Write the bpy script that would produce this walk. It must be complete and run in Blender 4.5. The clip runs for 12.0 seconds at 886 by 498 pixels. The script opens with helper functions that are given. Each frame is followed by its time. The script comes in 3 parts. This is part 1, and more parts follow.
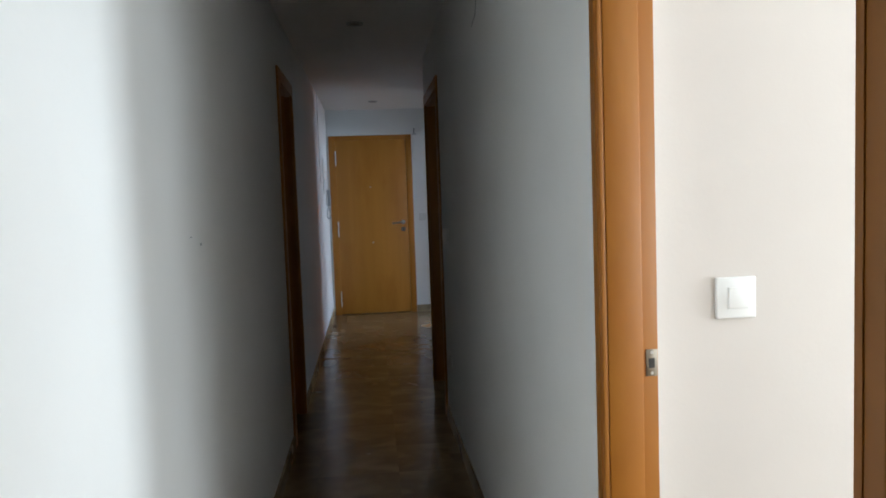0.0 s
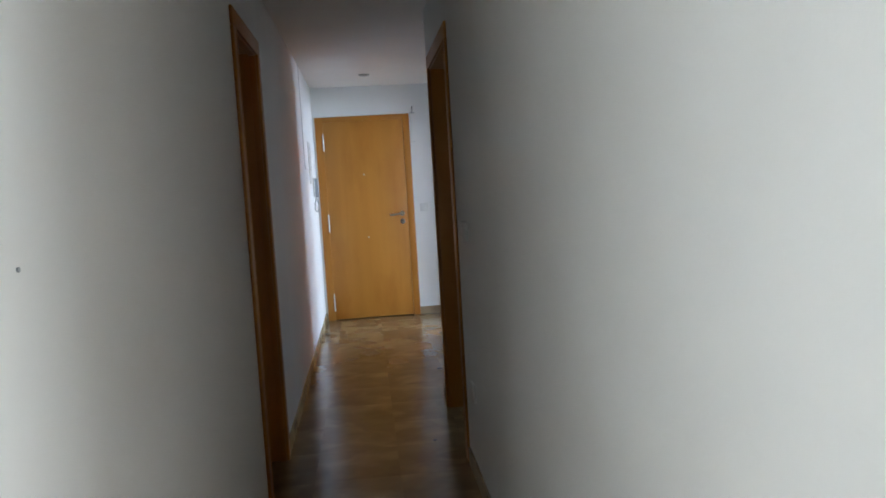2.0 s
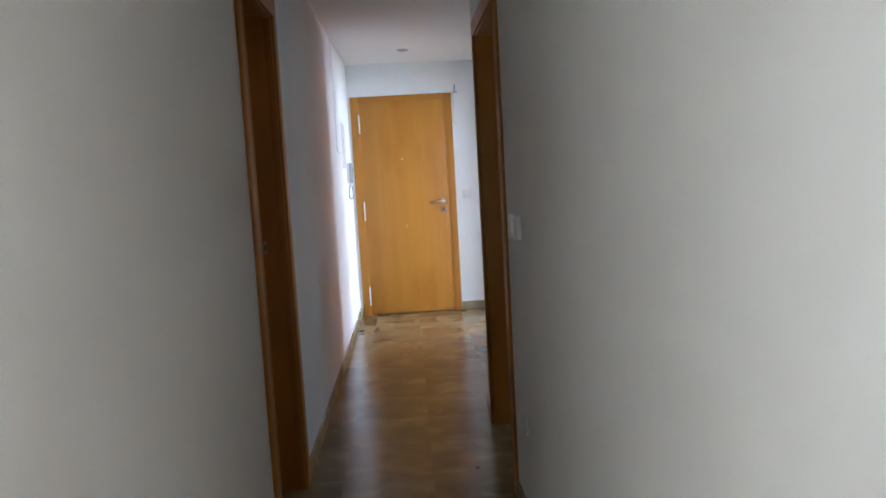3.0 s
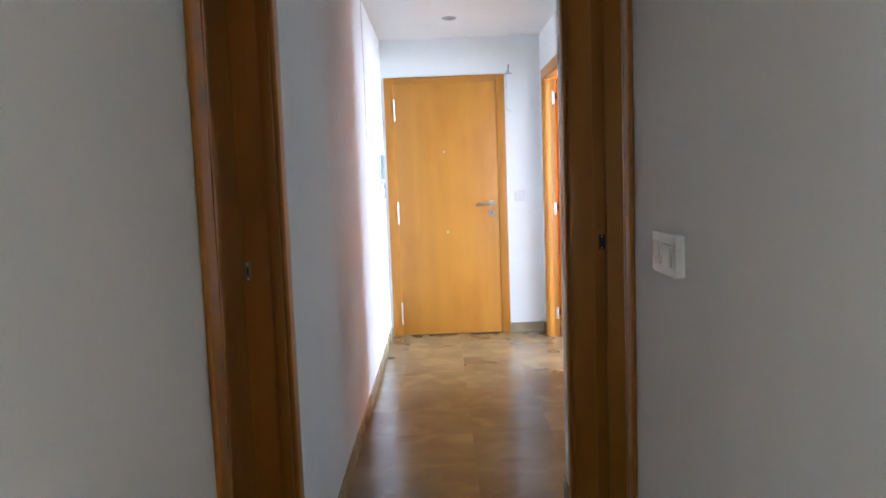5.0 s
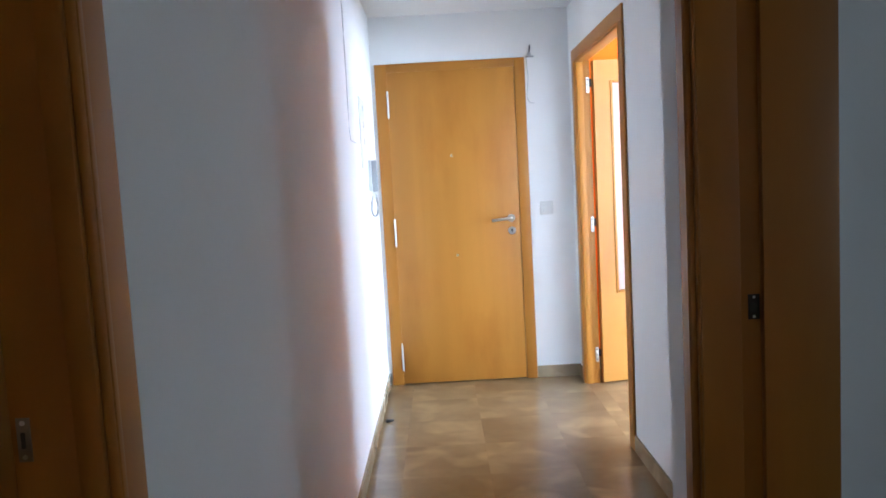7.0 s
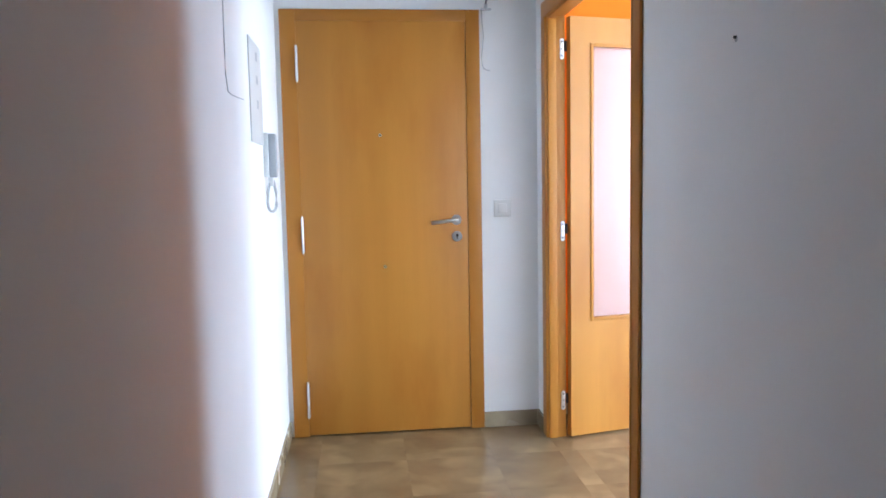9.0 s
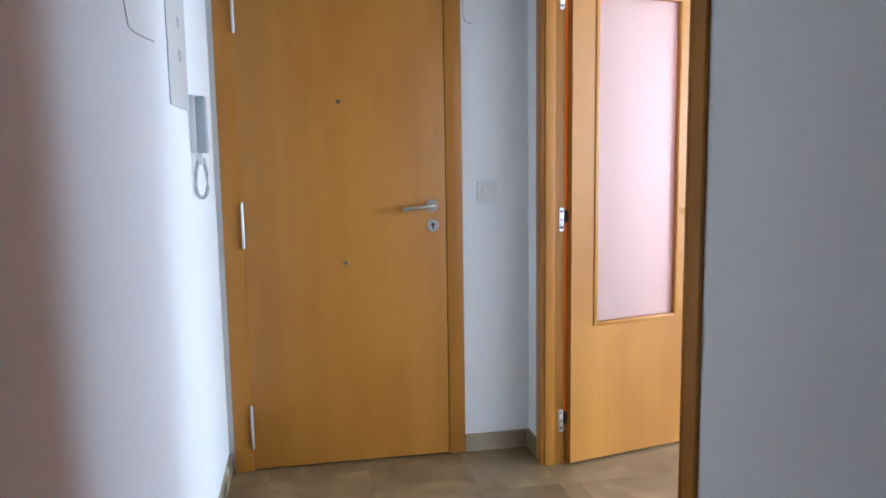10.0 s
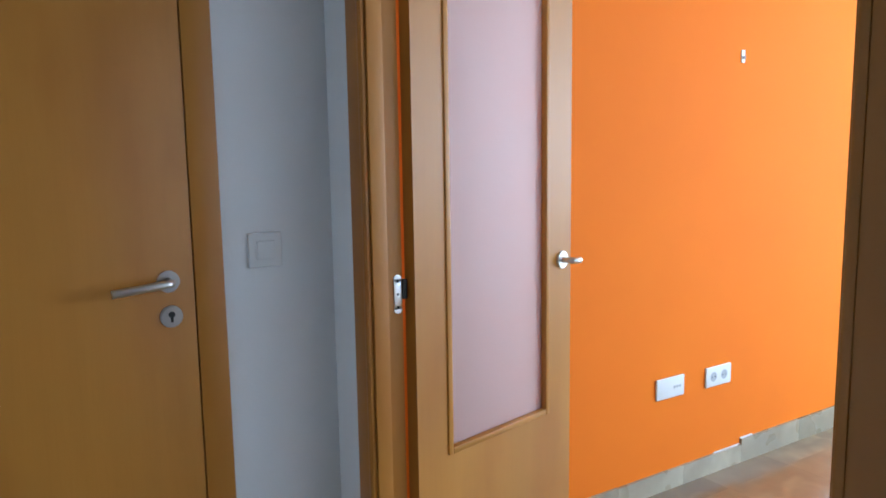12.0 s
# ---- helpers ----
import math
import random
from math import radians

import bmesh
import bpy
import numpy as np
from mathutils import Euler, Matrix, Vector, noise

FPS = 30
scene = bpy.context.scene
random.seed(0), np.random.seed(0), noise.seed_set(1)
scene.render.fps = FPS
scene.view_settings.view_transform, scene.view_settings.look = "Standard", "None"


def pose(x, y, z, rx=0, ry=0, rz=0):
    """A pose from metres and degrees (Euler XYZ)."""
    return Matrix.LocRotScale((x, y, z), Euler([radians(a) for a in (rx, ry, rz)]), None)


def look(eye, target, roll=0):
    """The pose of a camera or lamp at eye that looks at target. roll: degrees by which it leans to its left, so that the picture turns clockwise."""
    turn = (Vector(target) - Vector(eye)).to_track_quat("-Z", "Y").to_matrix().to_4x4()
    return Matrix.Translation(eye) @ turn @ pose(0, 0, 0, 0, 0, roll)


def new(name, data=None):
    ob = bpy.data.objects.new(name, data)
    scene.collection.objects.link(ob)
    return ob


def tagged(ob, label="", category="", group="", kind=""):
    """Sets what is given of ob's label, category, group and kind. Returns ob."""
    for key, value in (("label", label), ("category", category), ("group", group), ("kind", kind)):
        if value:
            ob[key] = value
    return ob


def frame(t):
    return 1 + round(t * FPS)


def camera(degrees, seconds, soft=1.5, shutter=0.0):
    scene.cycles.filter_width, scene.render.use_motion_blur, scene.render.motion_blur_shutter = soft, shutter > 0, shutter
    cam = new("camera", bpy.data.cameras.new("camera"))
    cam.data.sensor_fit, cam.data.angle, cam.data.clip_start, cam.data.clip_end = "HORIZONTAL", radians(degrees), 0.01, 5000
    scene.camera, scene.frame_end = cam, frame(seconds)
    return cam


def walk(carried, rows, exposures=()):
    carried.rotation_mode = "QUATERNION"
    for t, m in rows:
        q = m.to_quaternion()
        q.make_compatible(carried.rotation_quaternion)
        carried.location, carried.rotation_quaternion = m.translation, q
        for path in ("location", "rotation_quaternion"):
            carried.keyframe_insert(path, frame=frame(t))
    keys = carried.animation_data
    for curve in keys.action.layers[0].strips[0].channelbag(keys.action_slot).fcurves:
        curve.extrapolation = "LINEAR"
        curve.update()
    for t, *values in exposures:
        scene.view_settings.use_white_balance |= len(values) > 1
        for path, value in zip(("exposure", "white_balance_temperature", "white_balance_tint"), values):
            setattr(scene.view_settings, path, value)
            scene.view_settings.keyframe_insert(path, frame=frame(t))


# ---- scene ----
LENS = 61.3
cam = camera(LENS, 12.0, soft=1.7)
PATH = [
    (0, (0.547, 0.136, 1.376), (0.738, 2.121, 1.232), -2.0),
    (0.5, (0.506, 0.327, 1.357), (0.871, 2.29, 1.228), -3.9),
    (1, (0.538, 0.594, 1.354), (0.889, 2.557, 1.201), -3.9),
    (1.5, (0.562, 0.829, 1.351), (0.803, 2.808, 1.189), -2.3),
    (2, (0.558, 1.182, 1.345), (0.757, 3.165, 1.174), -3.4),
    (2.5, (0.6, 1.464, 1.351), (0.794, 3.444, 1.147), -3.3),
    (3, (0.6, 1.753, 1.345), (0.685, 3.741, 1.142), -3.2),
    (3.5, (0.558, 2.041, 1.352), (0.605, 4.032, 1.165), -4.0),
    (3.7, (0.551, 2.133, 1.349), (0.609, 4.123, 1.16), -4.0),
    (5.3, (0.516, 3.097, 1.312), (0.509, 5.087, 1.107), -1.6),
    (5.5, (0.54, 3.227, 1.312), (0.528, 5.215, 1.09), -1.2),
    (6, (0.531, 3.548, 1.359), (0.446, 5.535, 1.15), -0.6),
    (6.5, (0.464, 3.845, 1.38), (0.361, 5.835, 1.211), -2.0),
    (6.7, (0.478, 3.947, 1.367), (0.418, 5.937, 1.185), -2.6),
    (8.3, (0.433, 4.861, 1.267), (0.633, 6.843, 1.099), -2.3),
    (8.5, (0.448, 4.979, 1.265), (0.689, 6.956, 1.086), -2.2),
    (9, (0.462, 5.278, 1.276), (0.678, 7.257, 1.091), -1.1),
    (9.5, (0.409, 5.599, 1.291), (0.657, 7.572, 1.078), -0.8),
    (10, (0.413, 5.947, 1.283), (0.777, 7.898, 1.032), -0.9),
    (10.5, (0.402, 6.286, 1.305), (0.834, 8.225, 1.071), -1.6),
    (11, (0.439, 6.601, 1.354), (1.161, 8.445, 1.077), -2.5),
    (11.5, (0.53, 6.922, 1.361), (1.43, 8.689, 1.1), -2.3),
    (12, (0.555, 7.219, 1.366), (1.625, 8.888, 1.101), -0.9),
]
# seconds, stops, kelvin, tint
EXPOSURES = [
    (0, -1.14, 6550, 11), (0.5, -1.28, 6550, 11), (1.0, -0.93, 6600, 12), (2.0, 0.0, 6600, 11), (2.5, 0.24, 6650, 12),
    (3.5, 0.92, 6650, 14), (5.5, 1.3, 6500, 14), (6.5, 1.1, 6350, 13), (8.5, 0.7, 6550, 14), (9.0, 0.58, 6550, 14),
    (9.5, 0.32, 6500, 13), (10.5, -0.05, 6350, 12), (11.0, -0.13, 6250, 11), (11.5, -0.33, 6250, 11), (12, -0.68, 6200, 10),
]
walk(cam, [(t, look(eye, target, roll)) for t, eye, target, roll in PATH], EXPOSURES)

# ---- plan, in metres ----
XL, XR, XH = 0.077, 0.985, 1.355      # left wall, corridor's right wall, hall's right wall
YB, YC, YE = -1.3, 5.80, 9.00         # back of corridor, corner into the hall, end wall
CEIL = 2.40
HEAD = 2.03                           # clear height of the doorways

# ---- world and light ----
world = bpy.data.worlds.new("sky")
scene.world = world
world.use_nodes = True
wn = world.node_tree.nodes
sky = wn.new("ShaderNodeTexSky")
sky.sky_type, sky.sun_disc = "NISHITA", False
sky.sun_elevation, sky.sun_rotation = radians(40), radians(180)
world.node_tree.links.new(sky.outputs[0], wn["Background"].inputs[0])
wn["Background"].inputs[1].default_value = 0.12


def window_light(name, place, facing, width, height, watts, colour):
    """The sky's light in a window's opening."""
    lamp = bpy.data.lights.new(name, "AREA")
    lamp.shape, lamp.size, lamp.size_y = "RECTANGLE", width, height
    lamp.energy, lamp.color = watts, colour
    ob = new(name, lamp)
    ob.matrix_world = look(place, facing)
    return ob


window_light("bedroom_daylight", (4.19, 0.98, 1.45), (0, 0.98, 1.35), 0.78, 1.4, 228, (0.81, 0.93, 1.0))
# Added fill with no known window behind it, brightens the corridor's left wall.
window_light("bedroom_fill_light", (4.19, -1.2, 1.25), (0, -0.5, 1.25), 1.75, 1.9, 228, (0.81, 0.93, 1.0))
window_light("living_room_daylight", (4.95, 9.17, 1.15), (4.95, 5.0, 1.10), 1.6, 2.1, 292, (0.48, 0.715, 1.0))
window_light("living_room_side_daylight", (5.97, 6.75, 1.45), (0, 6.75, 1.40), 1.3, 1.3, 175, (0.60, 0.78, 1.0))
window_light("side_room_daylight", (3.97, 4.4, 1.5), (0, 4.4, 1.4), 0.5, 1.1, 5.5, (0.56, 0.80, 1.0))


# ---- materials ----
def material(name, colour, rough=0.5, metal=0.0):
    m = bpy.data.materials.new(name)
    m.use_nodes = True
    b = m.node_tree.nodes["Principled BSDF"]
    b.inputs["Base Color"].default_value = (*colour, 1)
    b.inputs["Roughness"].default_value = rough
    b.inputs["Metallic"].default_value = metal
    return m


def node(m, kind, **values):
    n = m.node_tree.nodes.new(kind)
    for k, v in values.items():
        n.inputs[k].default_value = v
    return n


def link(m, a, b):
    m.node_tree.links.new(a, b)


def coords(m, scale):
    """Object coordinates in metres, shifted at random from object to object, and scaled."""
    tc = m.node_tree.nodes.new("ShaderNodeTexCoord")
    info = m.node_tree.nodes.new("ShaderNodeObjectInfo")
    shift = m.node_tree.nodes.new("ShaderNodeVectorMath")
    shift.operation = "MULTIPLY_ADD"
    link(m, info.outputs["Random"], shift.inputs[0])
    shift.inputs[1].default_value = (37, 53, 11)
    link(m, tc.outputs["Object"], shift.inputs[2])
    mp = node(m, "ShaderNodeMapping", Scale=scale)
    link(m, shift.outputs[0], mp.inputs[0])
    return mp.outputs[0]


def noise_node(m, vec, scale, detail=4, rough=0.55):
    n = node(m, "ShaderNodeTexNoise", Scale=scale, Detail=detail, Roughness=rough)
    link(m, vec, n.inputs["Vector"])
    return n.outputs["Fac"]


def ramp(m, fac, stops):
    r = m.node_tree.nodes.new("ShaderNodeValToRGB")
    el = r.color_ramp.elements
    while len(el) < len(stops):
        el.new(0.5)
    for e, (p, c) in zip(el, stops):
        e.position, e.color = p, (*c, 1)
    link(m, fac, r.inputs[0])
    return r.outputs[0]


def mix(m, a, b, fac, blend="MIX"):
    n = m.node_tree.nodes.new("ShaderNodeMix")
    n.data_type, n.blend_type = "RGBA", blend
    for v, k in ((fac, 0), (a, 6), (b, 7)):
        if isinstance(v, (int, float)):
            n.inputs[k].default_value = v
        elif isinstance(v, tuple):
            n.inputs[k].default_value = (*v, 1)
        else:
            link(m, v, n.inputs[k])
    return n.outputs[2]


def relief(m, height, strength, distance):
    b = node(m, "ShaderNodeBump", Strength=strength, Distance=distance)
    link(m, height, b.inputs["Height"])
    link(m, b.outputs[0], m.node_tree.nodes["Principled BSDF"].inputs["Normal"])


def shader(m):
    return m.node_tree.nodes["Principled BSDF"].inputs


def wall_paint(name, colour, dirt):
    """Matt emulsion rolled on plaster: faint orange-peel, broad unevenness, scuffs."""
    m = material(name, colour, 0.75)
    v = coords(m, (1, 1, 1))
    broad = noise_node(m, v, 1.3, 5)
    base = mix(m, dirt, colour, ramp(m, broad, [(0.30, (0.4, 0.4, 0.4)), (0.62, (1, 1, 1))]))
    scuff = noise_node(m, coords(m, (2.0, 2.0, 5.0)), 5.0, 8, 0.7)
    base = mix(m, base, dirt, ramp(m, scuff, [(0.62, (0, 0, 0)), (0.80, (0.5, 0.5, 0.5))]))
    link(m, base, shader(m)["Base Color"])
    shader(m)["Specular IOR Level"].default_value = 0.17
    peel = noise_node(m, v, 90, 3)
    slow = noise_node(m, v, 7, 2)
    relief(m, mix(m, peel, slow, 0.5), 0.13, 0.004)
    return m


def wood(name, light, dark, gloss=0.42, axis="z"):
    """Varnished steamed-beech veneer: soft broad stripes along one axis, faint pores, reddish clouds."""
    m = material(name, light, gloss)
    long = {"z": (1, 1, 0.05), "x": (0.05, 1, 1), "y": (1, 0.05, 1)}[axis]
    mid = {"z": (1, 1, 0.35), "x": (0.35, 1, 1), "y": (1, 0.35, 1)}[axis]
    broad = noise_node(m, coords(m, tuple(c * 4.0 for c in long)), 1.0, 2, 0.5)
    bands = noise_node(m, coords(m, tuple(c * 14 for c in long)), 1.0, 3, 0.5)
    fine = noise_node(m, coords(m, tuple(c * 150 for c in long)), 1.0, 2, 0.6)
    cloud = noise_node(m, coords(m, mid), 3.4, 4, 0.55)
    half = tuple((p + q) / 2 for p, q in zip(light, dark))
    red = (dark[0] * 0.95, dark[1] * 0.80, dark[2] * 0.62)
    c = mix(m, dark, light, ramp(m, broad, [(0.28, (0.15, 0.15, 0.15)), (0.66, (1, 1, 1))]))
    c = mix(m, c, half, ramp(m, bands, [(0.42, (0, 0, 0)), (0.72, (0.75, 0.75, 0.75))]))
    c = mix(m, c, dark, ramp(m, fine, [(0.50, (0, 0, 0)), (0.80, (0.16, 0.16, 0.16))]))
    c = mix(m, c, red, ramp(m, cloud, [(0.50, (0, 0, 0)), (0.74, (0.72, 0.72, 0.72))]))
    link(m, c, shader(m)["Base Color"])
    shader(m)["Coat Weight"].default_value = 0.05
    shader(m)["Specular IOR Level"].default_value = 0.38
    shader(m)["Coat Roughness"].default_value = 0.22
    relief(m, fine, 0.05, 0.001)
    return m


WHITE = wall_paint("white_emulsion", (0.88, 0.88, 0.87), (0.81, 0.80, 0.78))
CEILING = wall_paint("ceiling_emulsion", (0.82, 0.81, 0.80), (0.74, 0.73, 0.71))
CREAM = wall_paint("cream_emulsion", (0.62, 0.57, 0.525), (0.57, 0.522, 0.48))
ORANGE = wall_paint("orange_emulsion", (0.90, 0.20, 0.012), (0.82, 0.17, 0.012))
WOOD = wood("beech_veneer", (0.52, 0.214, 0.034), (0.38, 0.146, 0.019))
# Same beech as the pale frames, darkened to hold some of the corridor's shade.
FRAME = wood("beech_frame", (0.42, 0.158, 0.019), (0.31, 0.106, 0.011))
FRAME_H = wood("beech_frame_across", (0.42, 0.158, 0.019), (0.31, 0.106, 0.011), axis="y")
FRAME_PALE = wood("beech_entrance_frame", (0.51, 0.207, 0.033), (0.39, 0.146, 0.019))
FRAME_PALE_X = wood("beech_entrance_frame_across", (0.51, 0.207, 0.033), (0.39, 0.146, 0.019), axis="x")
FRAME_PALE_H = wood("beech_hall_frame_across", (0.51, 0.207, 0.033), (0.39, 0.146, 0.019), axis="y")
DARK_GAP = material("dark_gap", (0.015, 0.010, 0.006), 0.9)
STEEL = material("brushed_steel", (0.68, 0.67, 0.65), 0.30, 1.0)
WORN_STEEL = material("worn_steel", (0.30, 0.26, 0.21), 0.45, 1.0)
BLACK_STEEL = material("blackened_steel", (0.06, 0.055, 0.05), 0.5, 1.0)
PLASTIC = material("white_plastic", (0.75, 0.75, 0.73), 0.35)
CABLE = material("grey_cable", (0.42, 0.43, 0.44), 0.5)
DARK_METAL = material("dark_hole", (0.03, 0.028, 0.025), 0.6)
PANEL = material("aged_plastic", (0.66, 0.66, 0.64), 0.4)
LAMP_GLASS = material("lamp_glass", (0.35, 0.35, 0.36), 0.2)
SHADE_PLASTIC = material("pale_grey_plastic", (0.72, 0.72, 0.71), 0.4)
GREY_PLASTIC = material("grey_plastic", (0.42, 0.44, 0.46), 0.45)


def stone(name, light, dark, rough=(0.17, 0.28)):
    """Polished beige-brown marble: cloudy patches, soft pale streaks, a few darker stains."""
    m = material(name, light, 0.12)
    info = m.node_tree.nodes.new("ShaderNodeObjectInfo")
    v = coords(m, (1, 1, 1))
    pale = tuple(min(1, 1.55 * q) for q in light)
    cloud = noise_node(m, v, 3.2, 3, 0.5)
    grain = noise_node(m, v, 34, 3, 0.5)
    c = mix(m, dark, light, ramp(m, cloud, [(0.30, (0, 0, 0)), (0.70, (1, 1, 1))]))
    c = mix(m, c, dark, ramp(m, grain, [(0.30, (0, 0, 0)), (0.85, (0.20, 0.20, 0.20))]))
    streak = node(m, "ShaderNodeTexNoise", Scale=4.2, Detail=2, Roughness=0.45, Distortion=0.5)
    link(m, coords(m, (1, 1.25, 1)), streak.inputs["Vector"])
    c = mix(m, c, pale, ramp(m, streak.outputs["Fac"], [(0.50, (0, 0, 0)), (0.80, (0.60, 0.60, 0.60))]))
    tone = ramp(m, info.outputs["Random"], [(0, (0.95, 0.95, 0.95)), (1, (1.0, 1.0, 1.0))])
    c = mix(m, c, tone, 1.0, "MULTIPLY")
    link(m, c, shader(m)["Base Color"])
    wear = noise_node(m, v, 6, 2)
    link(m, ramp(m, wear, [(0.3, (rough[0],) * 3), (0.8, (rough[1],) * 3)]), shader(m)["Roughness"])
    return m


TILE = stone("polished_marble", (0.27, 0.182, 0.094), (0.165, 0.104, 0.050))
SKIRT = stone("marble_skirting", (0.40, 0.32, 0.21), (0.27, 0.20, 0.12), (0.2, 0.3))
PALE_STONE = stone("pale_stone_skirting", (0.40, 0.33, 0.22), (0.22, 0.175, 0.11), (0.25, 0.35))
GROUT = material("grout", (0.22, 0.155, 0.09), 0.6)


def frosted_glass():
    """Acid-etched pane: scatters light both ways, with a faint sheen."""
    m = bpy.data.materials.new("frosted_glass")
    m.use_nodes = True
    nt = m.node_tree
    nt.nodes.remove(nt.nodes["Principled BSDF"])
    out = nt.nodes["Material Output"]
    diffuse = node(m, "ShaderNodeBsdfDiffuse", Color=(0.88, 0.71, 0.66, 1))
    through_ = node(m, "ShaderNodeBsdfTranslucent", Color=(0.90, 0.71, 0.63, 1))
    gloss = node(m, "ShaderNodeBsdfGlossy", Color=(1, 1, 1, 1), Roughness=0.65)
    a, b = node(m, "ShaderNodeMixShader", Fac=0.66), node(m, "ShaderNodeMixShader", Fac=0.09)
    link(m, diffuse.outputs[0], a.inputs[1])
    link(m, through_.outputs[0], a.inputs[2])
    link(m, a.outputs[0], b.inputs[1])
    link(m, gloss.outputs[0], b.inputs[2])
    link(m, b.outputs[0], out.inputs[0])
    grain = noise_node(m, coords(m, (1, 1, 1)), 260, 2)
    bump = node(m, "ShaderNodeBump", Strength=0.25, Distance=0.001)
    link(m, grain, bump.inputs["Height"])
    link(m, bump.outputs[0], diffuse.inputs["Normal"])
    link(m, bump.outputs[0], gloss.inputs["Normal"])
    return m


FROSTED = frosted_glass()


# ---- mesh helpers ----
def box(bm, x0, x1, y0, y1, z0, z1):
    vs = [bm.verts.new((x, y, z)) for x in (x0, x1) for y in (y0, y1) for z in (z0, z1)]
    for f in ((0, 1, 3, 2), (4, 6, 7, 5), (0, 4, 5, 1), (2, 3, 7, 6), (0, 2, 6, 4), (1, 5, 7, 3)):
        bm.faces.new([vs[i] for i in f])
    return vs


def soft_box(bm, x0, x1, y0, y1, z0, z1, r=0.003, seg=2):
    vs = box(bm, x0, x1, y0, y1, z0, z1)
    edges = list({e for v in vs for e in v.link_edges})
    bmesh.ops.bevel(bm, geom=edges, offset=r, segments=seg, affect="EDGES", profile=0.5)


def rod(bm, a, b, r, seg=20):
    a, b = Vector(a), Vector(b)
    m = Matrix.Translation((a + b) / 2) @ (b - a).to_track_quat("Z", "Y").to_matrix().to_4x4()
    bmesh.ops.create_cone(bm, cap_ends=True, segments=seg, radius1=r, radius2=r, depth=(b - a).length, matrix=m)


def mesh_of(name, bm, material_, smooth=False):
    me = bpy.data.meshes.new(name)
    bmesh.ops.recalc_face_normals(bm, faces=bm.faces)
    bm.to_mesh(me)
    bm.free()
    me.materials.append(material_)
    if smooth:
        me.shade_smooth()
        me.set_sharp_from_angle(angle=radians(35))
    return me


ORIGIN = {}


def part(name, bm, material_, parent=None, label="", smooth=False):
    """One mesh object, built in world metres, under a thing or a part."""
    base = ORIGIN.get(parent, Vector())
    if parent:
        bmesh.ops.translate(bm, verts=bm.verts, vec=-base)
    ob = new(name, mesh_of(name, bm, material_, smooth))
    ORIGIN[ob] = base
    if parent:
        ob.parent = parent
    if label:
        ob["label"] = label
    return ob


def thing(name, label, category, place, group="", kind=""):
    """An Empty at the thing's base, to hold its parts."""
    ob = new(name)
    ob.empty_display_size = 0.1
    ob.location = place
    ORIGIN[ob] = Vector(place)
    return tagged(ob, label, category, group, kind)


def block(name, material_, parent, *b, r=0.0, label=""):
    """A box part, its edges rounded by r."""
    bm = bmesh.new()
    if r:
        soft_box(bm, *b, r=r)
    else:
        box(bm, *b)
    return part(name, bm, material_, parent, label, smooth=r > 0)


def sweep(name, material_, points, r, parent=None, label="", seg=8):
    """A round bar or cable through points."""
    bm = bmesh.new()
    rings = []
    pts = [Vector(p) for p in points]
    for k, p in enumerate(pts):
        d = (pts[min(k + 1, len(pts) - 1)] - pts[max(k - 1, 0)]).normalized()
        q = d.to_track_quat("Z", "Y")
        rings.append([bm.verts.new(p + q @ Vector((r * math.cos(a), r * math.sin(a), 0)))
                      for a in [math.tau * n / seg for n in range(seg)]])
    for a, b in zip(rings, rings[1:]):
        for n in range(seg):
            bm.faces.new((a[n], a[(n + 1) % seg], b[(n + 1) % seg], b[n]))
    bm.faces.new(rings[0])
    bm.faces.new(rings[-1])
    return part(name, bm, material_, parent, label, smooth=True)


def structure(name, material_, boxes, label):
    bm = bmesh.new()
    for b in boxes:
        box(bm, *b)
    bmesh.ops.remove_doubles(bm, verts=bm.verts, dist=0.0005)
    ob = part(name, bm, material_)
    return tagged(ob, label, name.split("_")[0], kind="structure")


def wall_y(x0, x1, y0, y1, holes):
    """Boxes of a wall that runs along y, with openings (ya, yb, za, zb)."""
    out, y = [], y0
    for ya, yb, za, zb in sorted(holes):
        out.append((x0, x1, y, ya, 0, CEIL))
        if za > 0:
            out.append((x0, x1, ya, yb, 0, za))
        out.append((x0, x1, ya, yb, zb, CEIL))
        y = yb
    out.append((x0, x1, y, y1, 0, CEIL))
    return out


# ---- walls, floor slab, ceiling ----
T = 0.100               # thickness of the partitions
TH = 0.084              # the hall's partition
T2 = 0.285              # thickness of the wall at the side room
J = 0.03                # thickness of a door lining
D1 = (0.748, 1.505)     # bedroom doorway, clear
D2 = (4.744, 5.590)       # side room doorway
DL = (4.328, 4.942)       # closed door
DG = (7.65, 8.785)       # glazed door to the living room
YO = 9.14               # orange wall
XW = 6.00               # living room's window wall


def hole(d, more=0.0):
    return (d[0] - J, d[1] + J + more, 0, HEAD + J)


